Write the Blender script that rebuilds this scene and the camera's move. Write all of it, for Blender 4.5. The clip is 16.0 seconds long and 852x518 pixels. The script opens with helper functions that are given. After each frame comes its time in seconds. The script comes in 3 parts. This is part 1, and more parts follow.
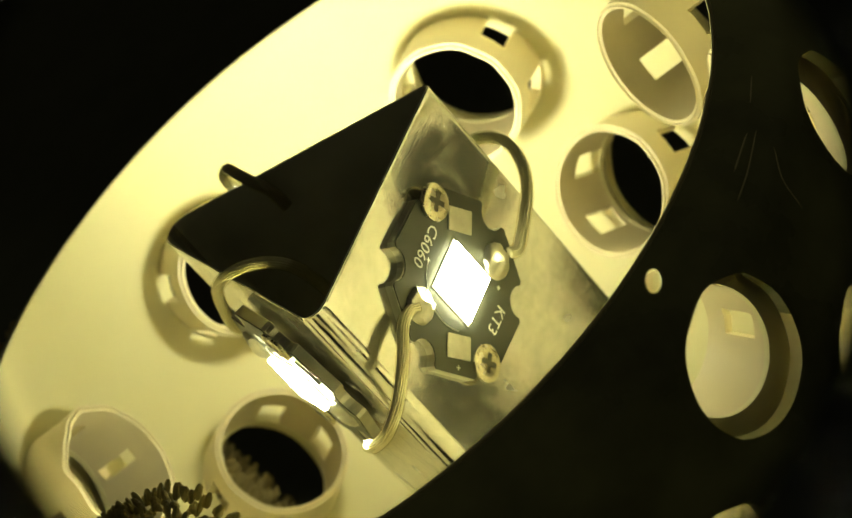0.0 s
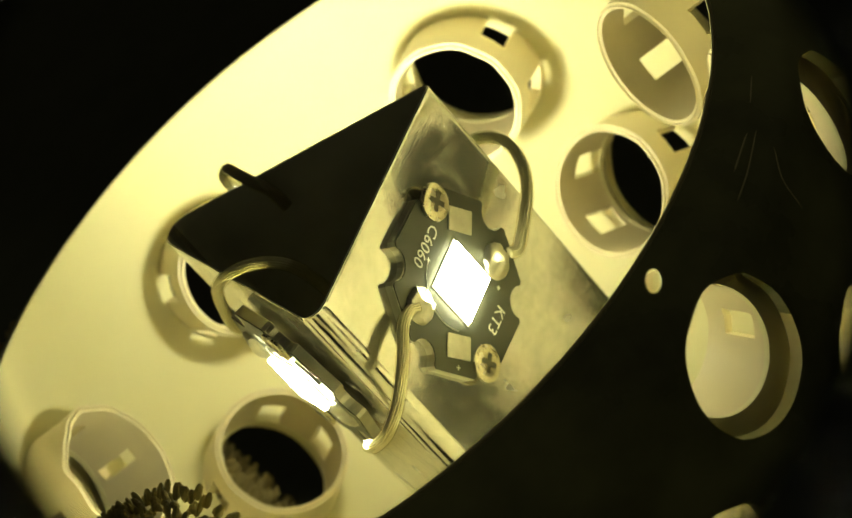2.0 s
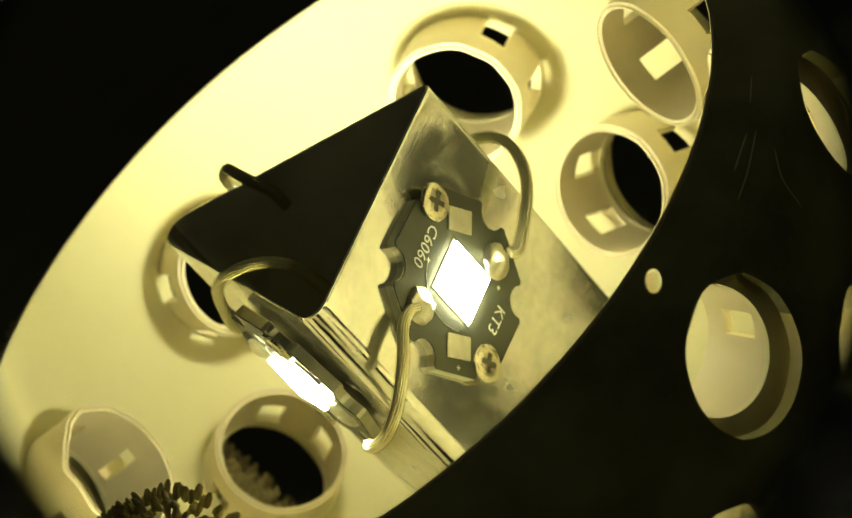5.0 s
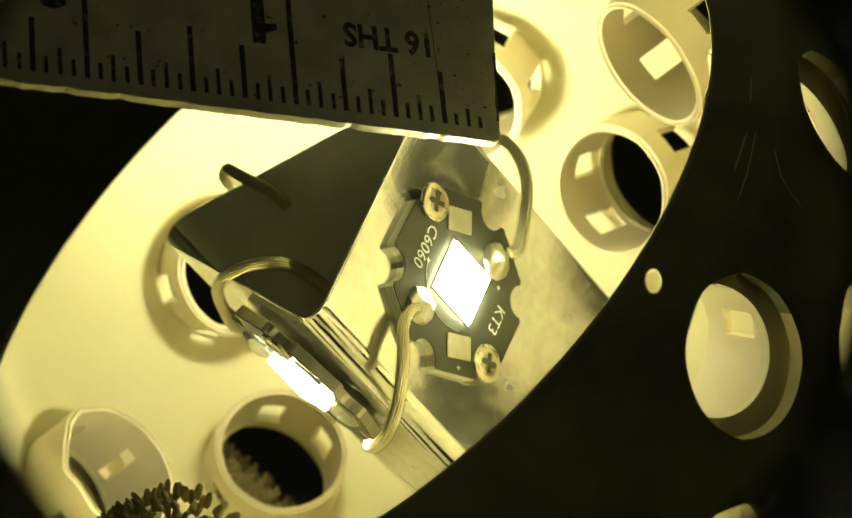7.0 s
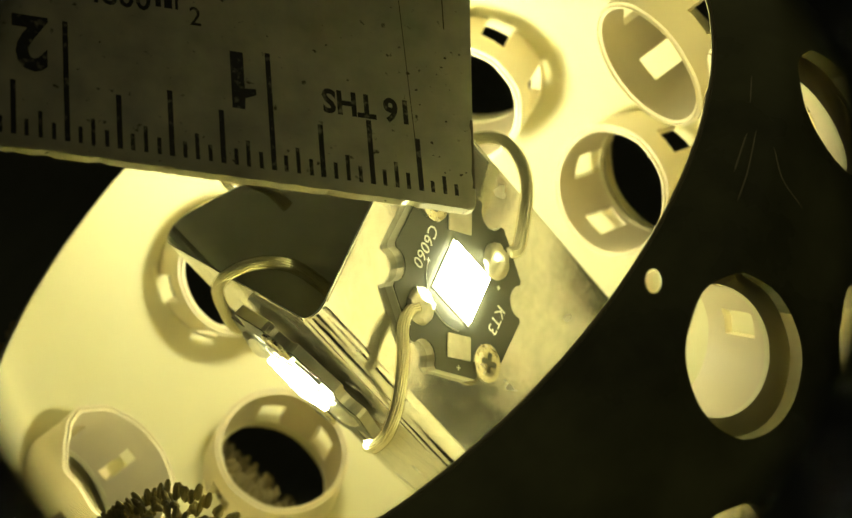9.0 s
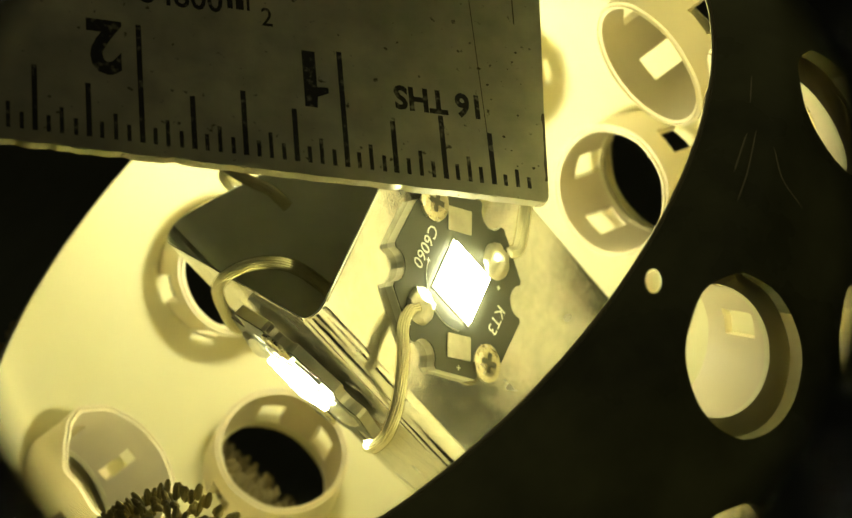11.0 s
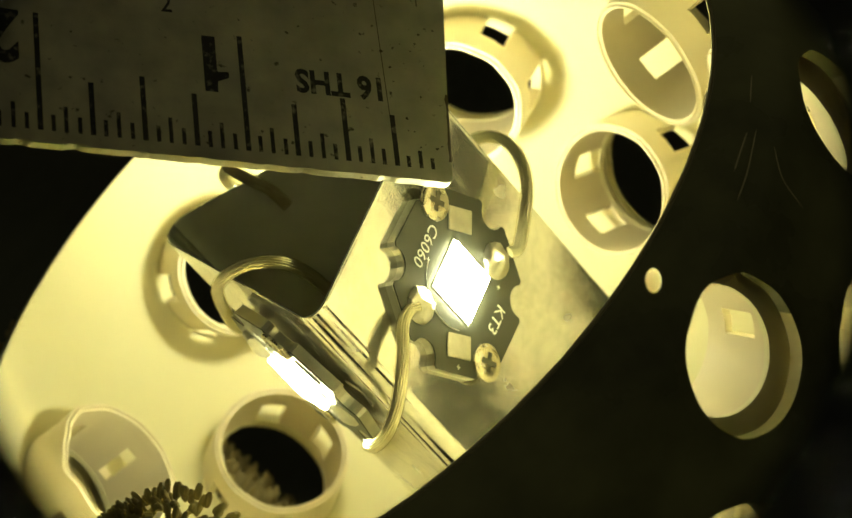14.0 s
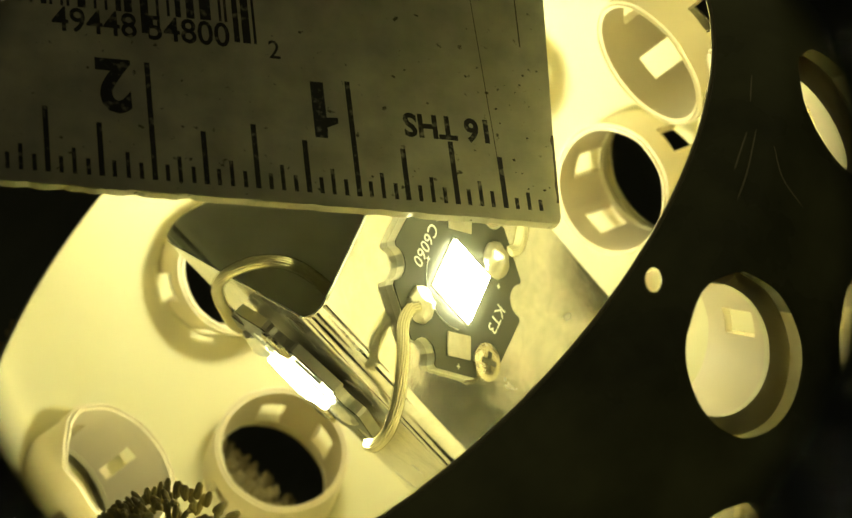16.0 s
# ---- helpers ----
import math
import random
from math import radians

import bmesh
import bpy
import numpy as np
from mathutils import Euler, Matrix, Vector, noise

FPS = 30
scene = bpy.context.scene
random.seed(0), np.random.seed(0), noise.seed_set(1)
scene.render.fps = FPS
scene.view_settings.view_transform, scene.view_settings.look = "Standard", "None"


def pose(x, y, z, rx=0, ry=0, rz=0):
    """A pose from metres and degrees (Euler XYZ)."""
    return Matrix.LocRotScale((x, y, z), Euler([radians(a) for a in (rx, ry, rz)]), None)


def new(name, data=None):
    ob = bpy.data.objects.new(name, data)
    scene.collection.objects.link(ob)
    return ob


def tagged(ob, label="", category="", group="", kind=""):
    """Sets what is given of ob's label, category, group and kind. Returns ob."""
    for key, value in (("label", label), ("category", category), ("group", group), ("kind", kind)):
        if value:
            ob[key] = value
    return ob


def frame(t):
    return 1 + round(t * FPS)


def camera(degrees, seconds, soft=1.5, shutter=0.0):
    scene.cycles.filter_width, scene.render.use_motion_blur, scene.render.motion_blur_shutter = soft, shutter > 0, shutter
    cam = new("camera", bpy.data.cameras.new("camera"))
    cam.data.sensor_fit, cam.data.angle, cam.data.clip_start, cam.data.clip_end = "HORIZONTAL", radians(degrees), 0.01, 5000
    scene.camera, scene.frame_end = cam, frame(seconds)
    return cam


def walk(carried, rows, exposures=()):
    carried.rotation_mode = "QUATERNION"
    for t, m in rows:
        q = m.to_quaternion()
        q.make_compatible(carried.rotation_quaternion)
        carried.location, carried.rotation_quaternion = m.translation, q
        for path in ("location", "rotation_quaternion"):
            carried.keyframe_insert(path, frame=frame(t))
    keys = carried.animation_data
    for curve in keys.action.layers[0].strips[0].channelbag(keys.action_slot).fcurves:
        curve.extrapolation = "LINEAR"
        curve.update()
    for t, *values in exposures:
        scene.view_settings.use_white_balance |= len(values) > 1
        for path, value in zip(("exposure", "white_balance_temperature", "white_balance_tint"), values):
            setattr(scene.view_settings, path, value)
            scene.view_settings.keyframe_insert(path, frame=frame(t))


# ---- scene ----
cam = camera(17.82, 16.0, soft=1.5)
MM = 0.001
RIM_Z = 0.0948                     # height of the opening of the ball above the table
BALL_R, BALL_CZ = 64.4, -25.0      # inner radius, centre below the opening (mm)

# axes of the place in the camera's own axes
TH, PH = radians(59.4), radians(132.01)
UP = Vector((math.sin(TH) * math.cos(PH), math.sin(TH) * math.sin(PH), math.cos(TH)))
AX = UP.cross(Vector((0, 0, 1))).normalized()
AY = UP.cross(AX)
TO_WORLD = Matrix((AX, AY, UP))
CENTRE = Vector((-13.427, 2.577, -357.14))
EYE = (TO_WORLD @ -CENTRE) * MM + Vector((0, 0, RIM_Z))
CAM = Matrix.Translation(EYE) @ TO_WORLD.to_4x4()


def nudged(dx, dy, roll=0.0):
    """The camera's pose, turned a hair to its right and up (in thousandths of a radian)."""
    return CAM @ Euler((dy * 0.001, -dx * 0.001, radians(roll))).to_matrix().to_4x4()


walk(cam, [(0.0, CAM), (13.0, CAM), (13.5, nudged(0.25, -0.3)), (14.0, nudged(0.0, -0.2)), (14.5, nudged(0.6, -0.5)),
           (15.0, nudged(0.3, -0.5)), (15.5, nudged(0.2, -0.5)), (16.0, nudged(0.0, -0.45))],
     [(0.0, 0.0), (2.8, 0.0), (3.1, 0.1), (3.7, 0.05), (5.5, 0.1), (6.5, 0.3), (9.0, 0.4), (12.0, 0.46), (13.0, 0.48), (14.5, 0.44), (15.0, 0.38), (15.5, 0.46), (16.0, 0.54)])
cam.data.dof.use_dof = True
cam.data.dof.focus_distance = 0.338
cam.data.dof.aperture_fstop = 42.0

world = bpy.data.worlds.new("dim_room")
world.use_nodes = True
world.node_tree.nodes["Background"].inputs[0].default_value = (1.0, 0.94, 0.5, 1)
world.node_tree.nodes["Background"].inputs[1].default_value = 0.026
scene.world = world


# ---- materials ----
def material(name, color, rough=0.5, metal=0.0, vary=0.0, scale=400.0, bump=0.0, bump_scale=2000.0, coat=0.0, spec=0.5, fine=0.0, specks=0.0,
             stretch=(1, 1, 1), sss=0.0):
    m = bpy.data.materials.new(name)
    m.use_nodes = True
    nt = m.node_tree
    p = nt.nodes["Principled BSDF"]
    p.inputs["Base Color"].default_value = (*color, 1)
    p.inputs["Roughness"].default_value = rough
    p.inputs["Metallic"].default_value = metal
    p.inputs["Coat Weight"].default_value = coat
    p.inputs["Specular IOR Level"].default_value = spec
    tc = nt.nodes.new("ShaderNodeTexCoord")
    mp = nt.nodes.new("ShaderNodeMapping")
    mp.inputs["Scale"].default_value = stretch
    nt.links.new(tc.outputs["Object"], mp.inputs[0])
    if vary:
        n1 = nt.nodes.new("ShaderNodeTexNoise")
        n1.inputs["Scale"].default_value = scale
        n1.inputs["Detail"].default_value = 6
        n2 = nt.nodes.new("ShaderNodeTexNoise")
        n2.inputs["Scale"].default_value = scale * 0.14
        nt.links.new(mp.outputs[0], n1.inputs[0])
        nt.links.new(mp.outputs[0], n2.inputs[0])
        mul = nt.nodes.new("ShaderNodeMath")
        mul.operation = "MULTIPLY"
        nt.links.new(n1.outputs[0], mul.inputs[0])
        nt.links.new(n2.outputs[0], mul.inputs[1])
        ramp = nt.nodes.new("ShaderNodeMapRange")
        ramp.inputs[1].default_value, ramp.inputs[2].default_value = 0.1, 0.4
        ramp.inputs[3].default_value, ramp.inputs[4].default_value = 1 - vary, 1.0
        nt.links.new(mul.outputs[0], ramp.inputs[0])
        mix = nt.nodes.new("ShaderNodeMix")
        mix.data_type = "RGBA"
        mix.blend_type = "MULTIPLY"
        mix.inputs[0].default_value = 1
        mix.inputs[6].default_value = (*color, 1)
        nt.links.new(ramp.outputs[0], mix.inputs[7])
        nt.links.new(mix.outputs[2], p.inputs["Base Color"])
        if specks:
            sp = nt.nodes.new("ShaderNodeTexNoise")
            sp.inputs["Scale"].default_value = 700
            sp.inputs["Detail"].default_value = 4
            nt.links.new(tc.outputs["Object"], sp.inputs[0])
            sr = nt.nodes.new("ShaderNodeMapRange")
            sr.inputs[1].default_value, sr.inputs[2].default_value = 0.66, 0.72
            sr.inputs[3].default_value, sr.inputs[4].default_value = 0.0, specks
            nt.links.new(sp.outputs[0], sr.inputs[0])
            dirt = nt.nodes.new("ShaderNodeMix")
            dirt.data_type = "RGBA"
            nt.links.new(sr.outputs[0], dirt.inputs[0])
            nt.links.new(mix.outputs[2], dirt.inputs[6])
            dirt.inputs[7].default_value = (0.06, 0.05, 0.03, 1)
            nt.links.new(dirt.outputs[2], p.inputs["Base Color"])
        rr = nt.nodes.new("ShaderNodeMapRange")
        rr.inputs[1].default_value, rr.inputs[2].default_value = 0.3, 0.7
        rr.inputs[3].default_value, rr.inputs[4].default_value = rough * (1 - vary * 0.6), min(1, rough * (1 + vary * 0.8))
        nt.links.new(n1.outputs[0], rr.inputs[0])
        nt.links.new(rr.outputs[0], p.inputs["Roughness"])
    if bump:
        n3 = nt.nodes.new("ShaderNodeTexNoise")
        n3.inputs["Scale"].default_value = bump_scale
        n3.inputs["Detail"].default_value = 5
        nt.links.new(mp.outputs[0], n3.inputs[0])
        b = nt.nodes.new("ShaderNodeBump")
        b.inputs["Strength"].default_value = bump
        b.inputs["Distance"].default_value = 0.0001
        nt.links.new(n3.outputs[0], b.inputs["Height"])
        nt.links.new(b.outputs[0], p.inputs["Normal"])
    if fine:
        g = nt.nodes.new("ShaderNodeTexNoise")
        g.inputs["Scale"].default_value = 4400
        g.inputs["Detail"].default_value = 3
        nt.links.new(tc.outputs["Object"], g.inputs[0])
        b2 = nt.nodes.new("ShaderNodeBump")
        b2.inputs["Strength"].default_value = fine
        b2.inputs["Distance"].default_value = 0.00005
        nt.links.new(g.outputs[0], b2.inputs["Height"])
        nt.links.new(b.outputs[0], b2.inputs["Normal"])
        nt.links.new(b2.outputs[0], p.inputs["Normal"])
    return m


def glowing(name, color, strength):
    m = bpy.data.materials.new(name)
    m.use_nodes = True
    p = m.node_tree.nodes["Principled BSDF"]
    p.inputs["Base Color"].default_value = (0.8, 0.7, 0.3, 1)
    p.inputs["Emission Color"].default_value = (*color, 1)
    p.inputs["Emission Strength"].default_value = strength
    return m


WHITE = material("ivory_plastic", (0.79, 0.737, 0.48), 0.42, vary=0.05, scale=120, bump=0.05, bump_scale=900)
COLLAR = material("warm_ivory_plastic", (0.79, 0.695, 0.485), 0.4, vary=0.08, scale=150, bump=0.06, bump_scale=700)
BLACK = material("dark_gloss_paint", (0.46, 0.465, 0.22), 0.3, vary=0.85, scale=60, bump=0.1, bump_scale=260)
METAL = material("bright_aluminium", (0.9, 0.89, 0.82), 0.11, metal=0.84, vary=0.25, scale=900, bump=0.18, bump_scale=420, fine=0.13)


def handled(m, low, high, relief):
    """Smudged patches and fine cross scratches on bright metal."""
    nt = m.node_tree
    p = nt.nodes["Principled BSDF"]
    tc = nt.nodes.new("ShaderNodeTexCoord")
    n = nt.nodes.new("ShaderNodeTexNoise")
    n.inputs["Scale"].default_value, n.inputs["Detail"].default_value, n.inputs["Distortion"].default_value = 130, 9, 0.8
    nt.links.new(tc.outputs["Object"], n.inputs[0])
    r = nt.nodes.new("ShaderNodeMapRange")
    r.inputs[1].default_value, r.inputs[2].default_value, r.inputs[3].default_value, r.inputs[4].default_value = 0.5, 0.68, low, high
    nt.links.new(n.outputs[0], r.inputs[0])
    nt.links.new(r.outputs[0], p.inputs["Roughness"])
    before = p.inputs["Normal"].links[0].from_socket
    for turn, scale in ((0.5, (60, 60, 2600)), (-0.4, (70, 70, 1900))):
        mp = nt.nodes.new("ShaderNodeMapping")
        mp.inputs["Rotation"].default_value, mp.inputs["Scale"].default_value = (turn, turn * 0.6, 0), scale
        nt.links.new(tc.outputs["Object"], mp.inputs[0])
        s = nt.nodes.new("ShaderNodeTexNoise")
        s.inputs["Scale"].default_value, s.inputs["Detail"].default_value = 1.6, 3
        nt.links.new(mp.outputs[0], s.inputs[0])
        b = nt.nodes.new("ShaderNodeBump")
        b.inputs["Strength"].default_value, b.inputs["Distance"].default_value = relief, 0.00004
        nt.links.new(s.outputs[0], b.inputs["Height"])
        nt.links.new(before, b.inputs["Normal"])
        before = b.outputs[0]
    nt.links.new(before, p.inputs["Normal"])


handled(METAL, 0.1, 0.3, 0.12)
# Paler, non-metal copy for the column's inside; its lightness stands in for haze
INSIDE = material("haze_lightened_aluminium", (0.86, 0.85, 0.70), 0.6, metal=0.0, vary=0.3, scale=120, bump=0.1, bump_scale=500)
STEEL = material("ruler_steel", (0.69, 0.66, 0.47), 0.42, metal=0.35, vary=0.5, scale=180, fine=0.5, specks=0.9, bump=0.2, bump_scale=1500)
INK = material("black_ink", (0.012, 0.012, 0.012), 0.6)


def wear(m, bare, low, high, scale):
    """Lets the bare ground show through a print in worn spots."""
    nt = m.node_tree
    tc, n, r, mix = (nt.nodes.new("ShaderNodeTexCoord"), nt.nodes.new("ShaderNodeTexNoise"), nt.nodes.new("ShaderNodeMapRange"),
                     nt.nodes.new("ShaderNodeMix"))
    n.inputs["Scale"].default_value, n.inputs["Detail"].default_value = scale, 5
    nt.links.new(tc.outputs["Object"], n.inputs[0])
    r.inputs[1].default_value, r.inputs[2].default_value = low, high
    nt.links.new(n.outputs[0], r.inputs[0])
    mix.data_type = "RGBA"
    nt.links.new(r.outputs[0], mix.inputs[0])
    mix.inputs[6].default_value, mix.inputs[7].default_value = (0.012, 0.012, 0.012, 1), (*bare, 1)
    nt.links.new(mix.outputs[2], nt.nodes["Principled BSDF"].inputs["Base Color"])


wear(INK, (0.30, 0.28, 0.20), 0.55, 0.72, 900)
RUST = material("brown_stain", (0.10, 0.08, 0.04), 0.7, vary=0.5, scale=800)
PCB = material("dark_solder_mask", (0.075, 0.08, 0.06), 0.35, vary=0.2, scale=300)
CORE = material("satin_aluminium", (0.8, 0.79, 0.72), 0.4, metal=1.0, vary=0.2, scale=600)
SOLDER = material("solder", (0.75, 0.73, 0.62), 0.36, metal=1.0, vary=0.3, scale=700, bump=0.5, bump_scale=900)
SILK = material("white_silkscreen", (0.75, 0.75, 0.7), 0.6)
SCREW = material("nickel_screw", (0.68, 0.63, 0.47), 0.26, metal=1.0, vary=0.2, scale=500)
# Dark metal stands in for the shade in the screws' cross slots
RECESS_SHADE = material("recess_shade", (0.16, 0.15, 0.11), 0.5, metal=0.8)
FUZZ = material("dark_chenille", (0.45, 0.38, 0.15), 0.9, vary=0.4, scale=600)
MOSS = material("brown_fuzz", (0.42, 0.33, 0.14), 0.95, vary=0.4, scale=500)
CLOTH = material("black_cloth", (0.05, 0.053, 0.034), 0.95, vary=0.4, scale=300, bump=0.3, bump_scale=1500)
RUBBER = material("black_rubber", (0.008, 0.008, 0.008), 0.9, vary=0.2, scale=200)
LED = glowing("led_phosphor", (0.96, 0.955, 0.54), 268.0)
LED_DIM = glowing("led_phosphor_dim", (0.96, 0.955, 0.54), 150.0)
# Glow added to the chips' sides to stand in for bloom round them
LED_EDGE = glowing("led_phosphor_edge", (0.96, 0.955, 0.54), 70.0)


# ---- helpers of this place: lengths in mm from the middle of the opening ----
def at(p):
    return Vector(p) * MM + Vector((0, 0, RIM_Z))


def thing(name, p, label, category, group="", kind=""):
    ob = new(name)
    ob.empty_display_size = 0.005
    ob.location = at(p)
    ob["origin"] = [float(c) for c in p]
    return tagged(ob, label, category, group, kind)


def mesh_of(name, bm, mat, origin=(0, 0, 0), smooth=True):
    o = Vector(origin)
    for v in bm.verts:
        v.co = (v.co - o) * MM
    me = bpy.data.meshes.new(name)
    bmesh.ops.recalc_face_normals(bm, faces=bm.faces)
    bm.to_mesh(me)
    bm.free()
    for m in (mat if isinstance(mat, (list, tuple)) else [mat]):
        me.materials.append(m)
    if smooth:
        me.shade_smooth()
        me.set_sharp_from_angle(angle=radians(35))
    return me


def part(name, bm, mat, parent, label="", smooth=True):
    """One mesh under a thing; bm in mm in the space of the place."""
    root = parent
    while root.parent:
        root = root.parent
    ob = new(name, mesh_of(name, bm, mat, root["origin"], smooth))
    ob.parent = parent
    return tagged(ob, label)


def merged(*bms):
    out = bmesh.new()
    for b in bms:
        me = bpy.data.meshes.new("tmp")
        b.to_mesh(me)
        out.from_mesh(me)
        bpy.data.meshes.remove(me)
        b.free()
    return out


def box(c, s, m=None, bevel=0.0):
    bm = bmesh.new()
    bmesh.ops.create_cube(bm, size=1)
    for v in bm.verts:
        v.co = Vector((v.co.x * s[0] + c[0], v.co.y * s[1] + c[1], v.co.z * s[2] + c[2]))
    if bevel:
        bmesh.ops.bevel(bm, geom=bm.edges[:], offset=bevel, segments=2, affect="EDGES")
    if m:
        bm.transform(m)
    return bm


def lathe(profile, m=None, n=48, closed=False):
    """Turns (r, z) points round z."""
    bm = bmesh.new()
    rings = []
    for r, z in profile:
        rings.append([bm.verts.new((r * math.cos(2 * math.pi * k / n), r * math.sin(2 * math.pi * k / n), z)) for k in range(n)]
                     if r > 1e-6 else [bm.verts.new((0, 0, z))])
    pairs = list(zip(rings, rings[1:])) + ([(rings[-1], rings[0])] if closed else [])
    for a, b in pairs:
        for k in range(n):
            l = (k + 1) % n
            q = [a[k % len(a)], a[l % len(a)], b[l % len(b)], b[k % len(b)]]
            q = [v for i, v in enumerate(q) if v not in q[:i]]
            if len(q) > 2:
                bm.faces.new(q)
    if m:
        bm.transform(m)
    return bm


def prism(outline, z0, z1, m=None, bevel=0.0):
    """Extrudes a closed outline of (x, y) from z0 to z1."""
    bm = bmesh.new()
    lo = [bm.verts.new((x, y, z0)) for x, y in outline]
    hi = [bm.verts.new((x, y, z1)) for x, y in outline]
    bm.faces.new(lo[::-1])
    top = bm.faces.new(hi)
    for i in range(len(lo)):
        j = (i + 1) % len(lo)
        bm.faces.new((lo[i], lo[j], hi[j], hi[i]))
    if bevel:
        bmesh.ops.bevel(bm, geom=list(top.edges), offset=bevel, segments=2, affect="EDGES")
    if m:
        bm.transform(m)
    return bm


def smooth_line(pts, n=10):
    """Catmull-Rom through the points."""
    p = [Vector(q) for q in pts]
    p = [p[0] * 2 - p[1]] + p + [p[-1] * 2 - p[-2]]
    out = []
    for i in range(1, len(p) - 2):
        a, b, c, d = p[i - 1:i + 3]
        for k in range(n):
            t = k / n
            out.append(0.5 * ((2 * b) + (c - a) * t + (2 * a - 5 * b + 4 * c - d) * t * t + (3 * b - a - 3 * c + d) * t ** 3))
    return out + [p[-2]]


def tube(pts, radius, sides=10, n=10, ends=1.0):
    path = smooth_line(pts, n) if n else [Vector(q) for q in pts]
    bm = bmesh.new()
    rings = []
    side = None
    for i, c in enumerate(path):
        d = (path[min(i + 1, len(path) - 1)] - path[max(i - 1, 0)]).normalized()
        if side is None:
            side = d.orthogonal().normalized()
        side = (side - d * side.dot(d)).normalized()
        up = d.cross(side)
        near = min(i, len(path) - 1 - i)
        r = radius * (ends if near == 0 else (1 + ends) / 2 * 1.05 if near == 1 and ends < 0.7 else 1)
        rings.append([bm.verts.new(c + (side * math.cos(2 * math.pi * k / sides) + up * math.sin(2 * math.pi * k / sides)) * r)
                      for k in range(sides)])
    for a, b in zip(rings, rings[1:]):
        for k in range(sides):
            l = (k + 1) % sides
            bm.faces.new((a[k], a[l], b[l], b[k]))
    bm.faces.new(rings[0][::-1])
    bm.faces.new(rings[-1])
    return bm


def words(text, size, m, depth=0.05, bold=0.0):
    """Lettering as a bmesh, centred, extruded by depth."""
    cu = bpy.data.curves.new("words", "FONT")
    cu.body, cu.size, cu.align_x, cu.align_y, cu.extrude, cu.resolution_u = text, size, "CENTER", "CENTER", depth, 3
    cu.offset = bold
    ob = bpy.data.objects.new("words", cu)
    scene.collection.objects.link(ob)
    bpy.context.view_layer.update()
    me = bpy.data.meshes.new_from_object(ob.evaluated_get(bpy.context.evaluated_depsgraph_get()))
    bm = bmesh.new()
    bm.from_mesh(me)
    bpy.data.objects.remove(ob)
    bpy.data.curves.remove(cu)
    bpy.data.meshes.remove(me)
    bm.transform(m)
    return bm


def radial(az, el):
    """A frame at the ball's centre whose z axis points out at this azimuth and elevation."""
    return Matrix.Translation((0, 0, BALL_CZ)) @ Euler((0, radians(90 - el), radians(az))).to_matrix().to_4x4()


# ---- the table ----
bm = bmesh.new()
bmesh.ops.create_grid(bm, x_segments=40, y_segments=40, size=800)
for v in bm.verts:
    v.co.z = -RIM_Z / MM
table = new("ground", mesh_of("ground", bm, CLOTH, (0, 0, -RIM_Z / MM)))
tagged(table, "matt black cloth spread under the ball", "table surface", kind="structure")

# ---- the ball ----
AIM = Vector((0, 0, -8.6))         # the point at lamp height that all sockets look at
LIP, OUT = 51.4, 69.6              # distances from the ball's centre: the collars' lips, the outside
# azimuth and elevation of each socket seen from the ball's centre, at that distance from it, and the collar's length
RING = [(-9.0, 0.9, LIP, 13), (17.8, 2.7, LIP, 13), (59.2, 2.7, LIP, 13), (104.6, 3.1, LIP, 13), (148.8, 5.4, LIP, 13), (190, 4, LIP, 13), (230, 4, LIP, 13),
        (-106, 8, OUT, 7), (-65.9, 9.2, OUT, 8.5), (-32.3, 7.8, OUT, 10.0)]
LOW = [(42.6, -22.1, LIP, 13), (84.0, -22, LIP, 13), (124.6, -21.6, LIP, 13), (165, -22, LIP, 13), (205, -22, LIP, 13), (240, -22, LIP, 13),
       (-81.5, -6.2, OUT, 6), (-53.4, -5.3, OUT, 6), (-33.0, -25.6, LIP, 13), (3.4, -28.0, LIP, 13)]
SMALL = [(-65.3, 20.6), (57.9, 18.0), (175.0, 20.0)]
HOLE_R = 9.3
ACROSS = TO_WORLD @ Vector((1, 0, 0))   # the direction in which the oval holes are narrow
MID = Vector((0, 0, BALL_CZ))


def outwards(az, el):
    return Vector((math.cos(radians(el)) * math.cos(radians(az)), math.cos(radians(el)) * math.sin(radians(az)), math.sin(radians(el))))


def socket(az, el, r, length):
    """A frame whose z axis runs from AIM out through a socket, and the lip's and the shell's distance along it."""
    d = (MID + outwards(az, el) * r - AIM).normalized()
    m = Matrix.Translation(AIM) @ Euler((0, math.pi / 2 - math.asin(d.z), math.atan2(d.y, d.x))).to_matrix().to_4x4()
    wall = to_shell(AIM, d, BALL_R)
    return m, wall - length, wall


def to_shell(o, d, r):
    """How far from o along d the sphere of radius r round the ball's centre lies."""
    o = o - MID
    b = o.dot(d)
    return -b + math.sqrt(b * b - (o.dot(o) - r * r))


UP_VIEW = Vector(EYE / MM - Vector((0, 0, RIM_Z / MM)) - MID - outwards(-65.3, 20.6) * BALL_R).to_track_quat("Z", "Y")


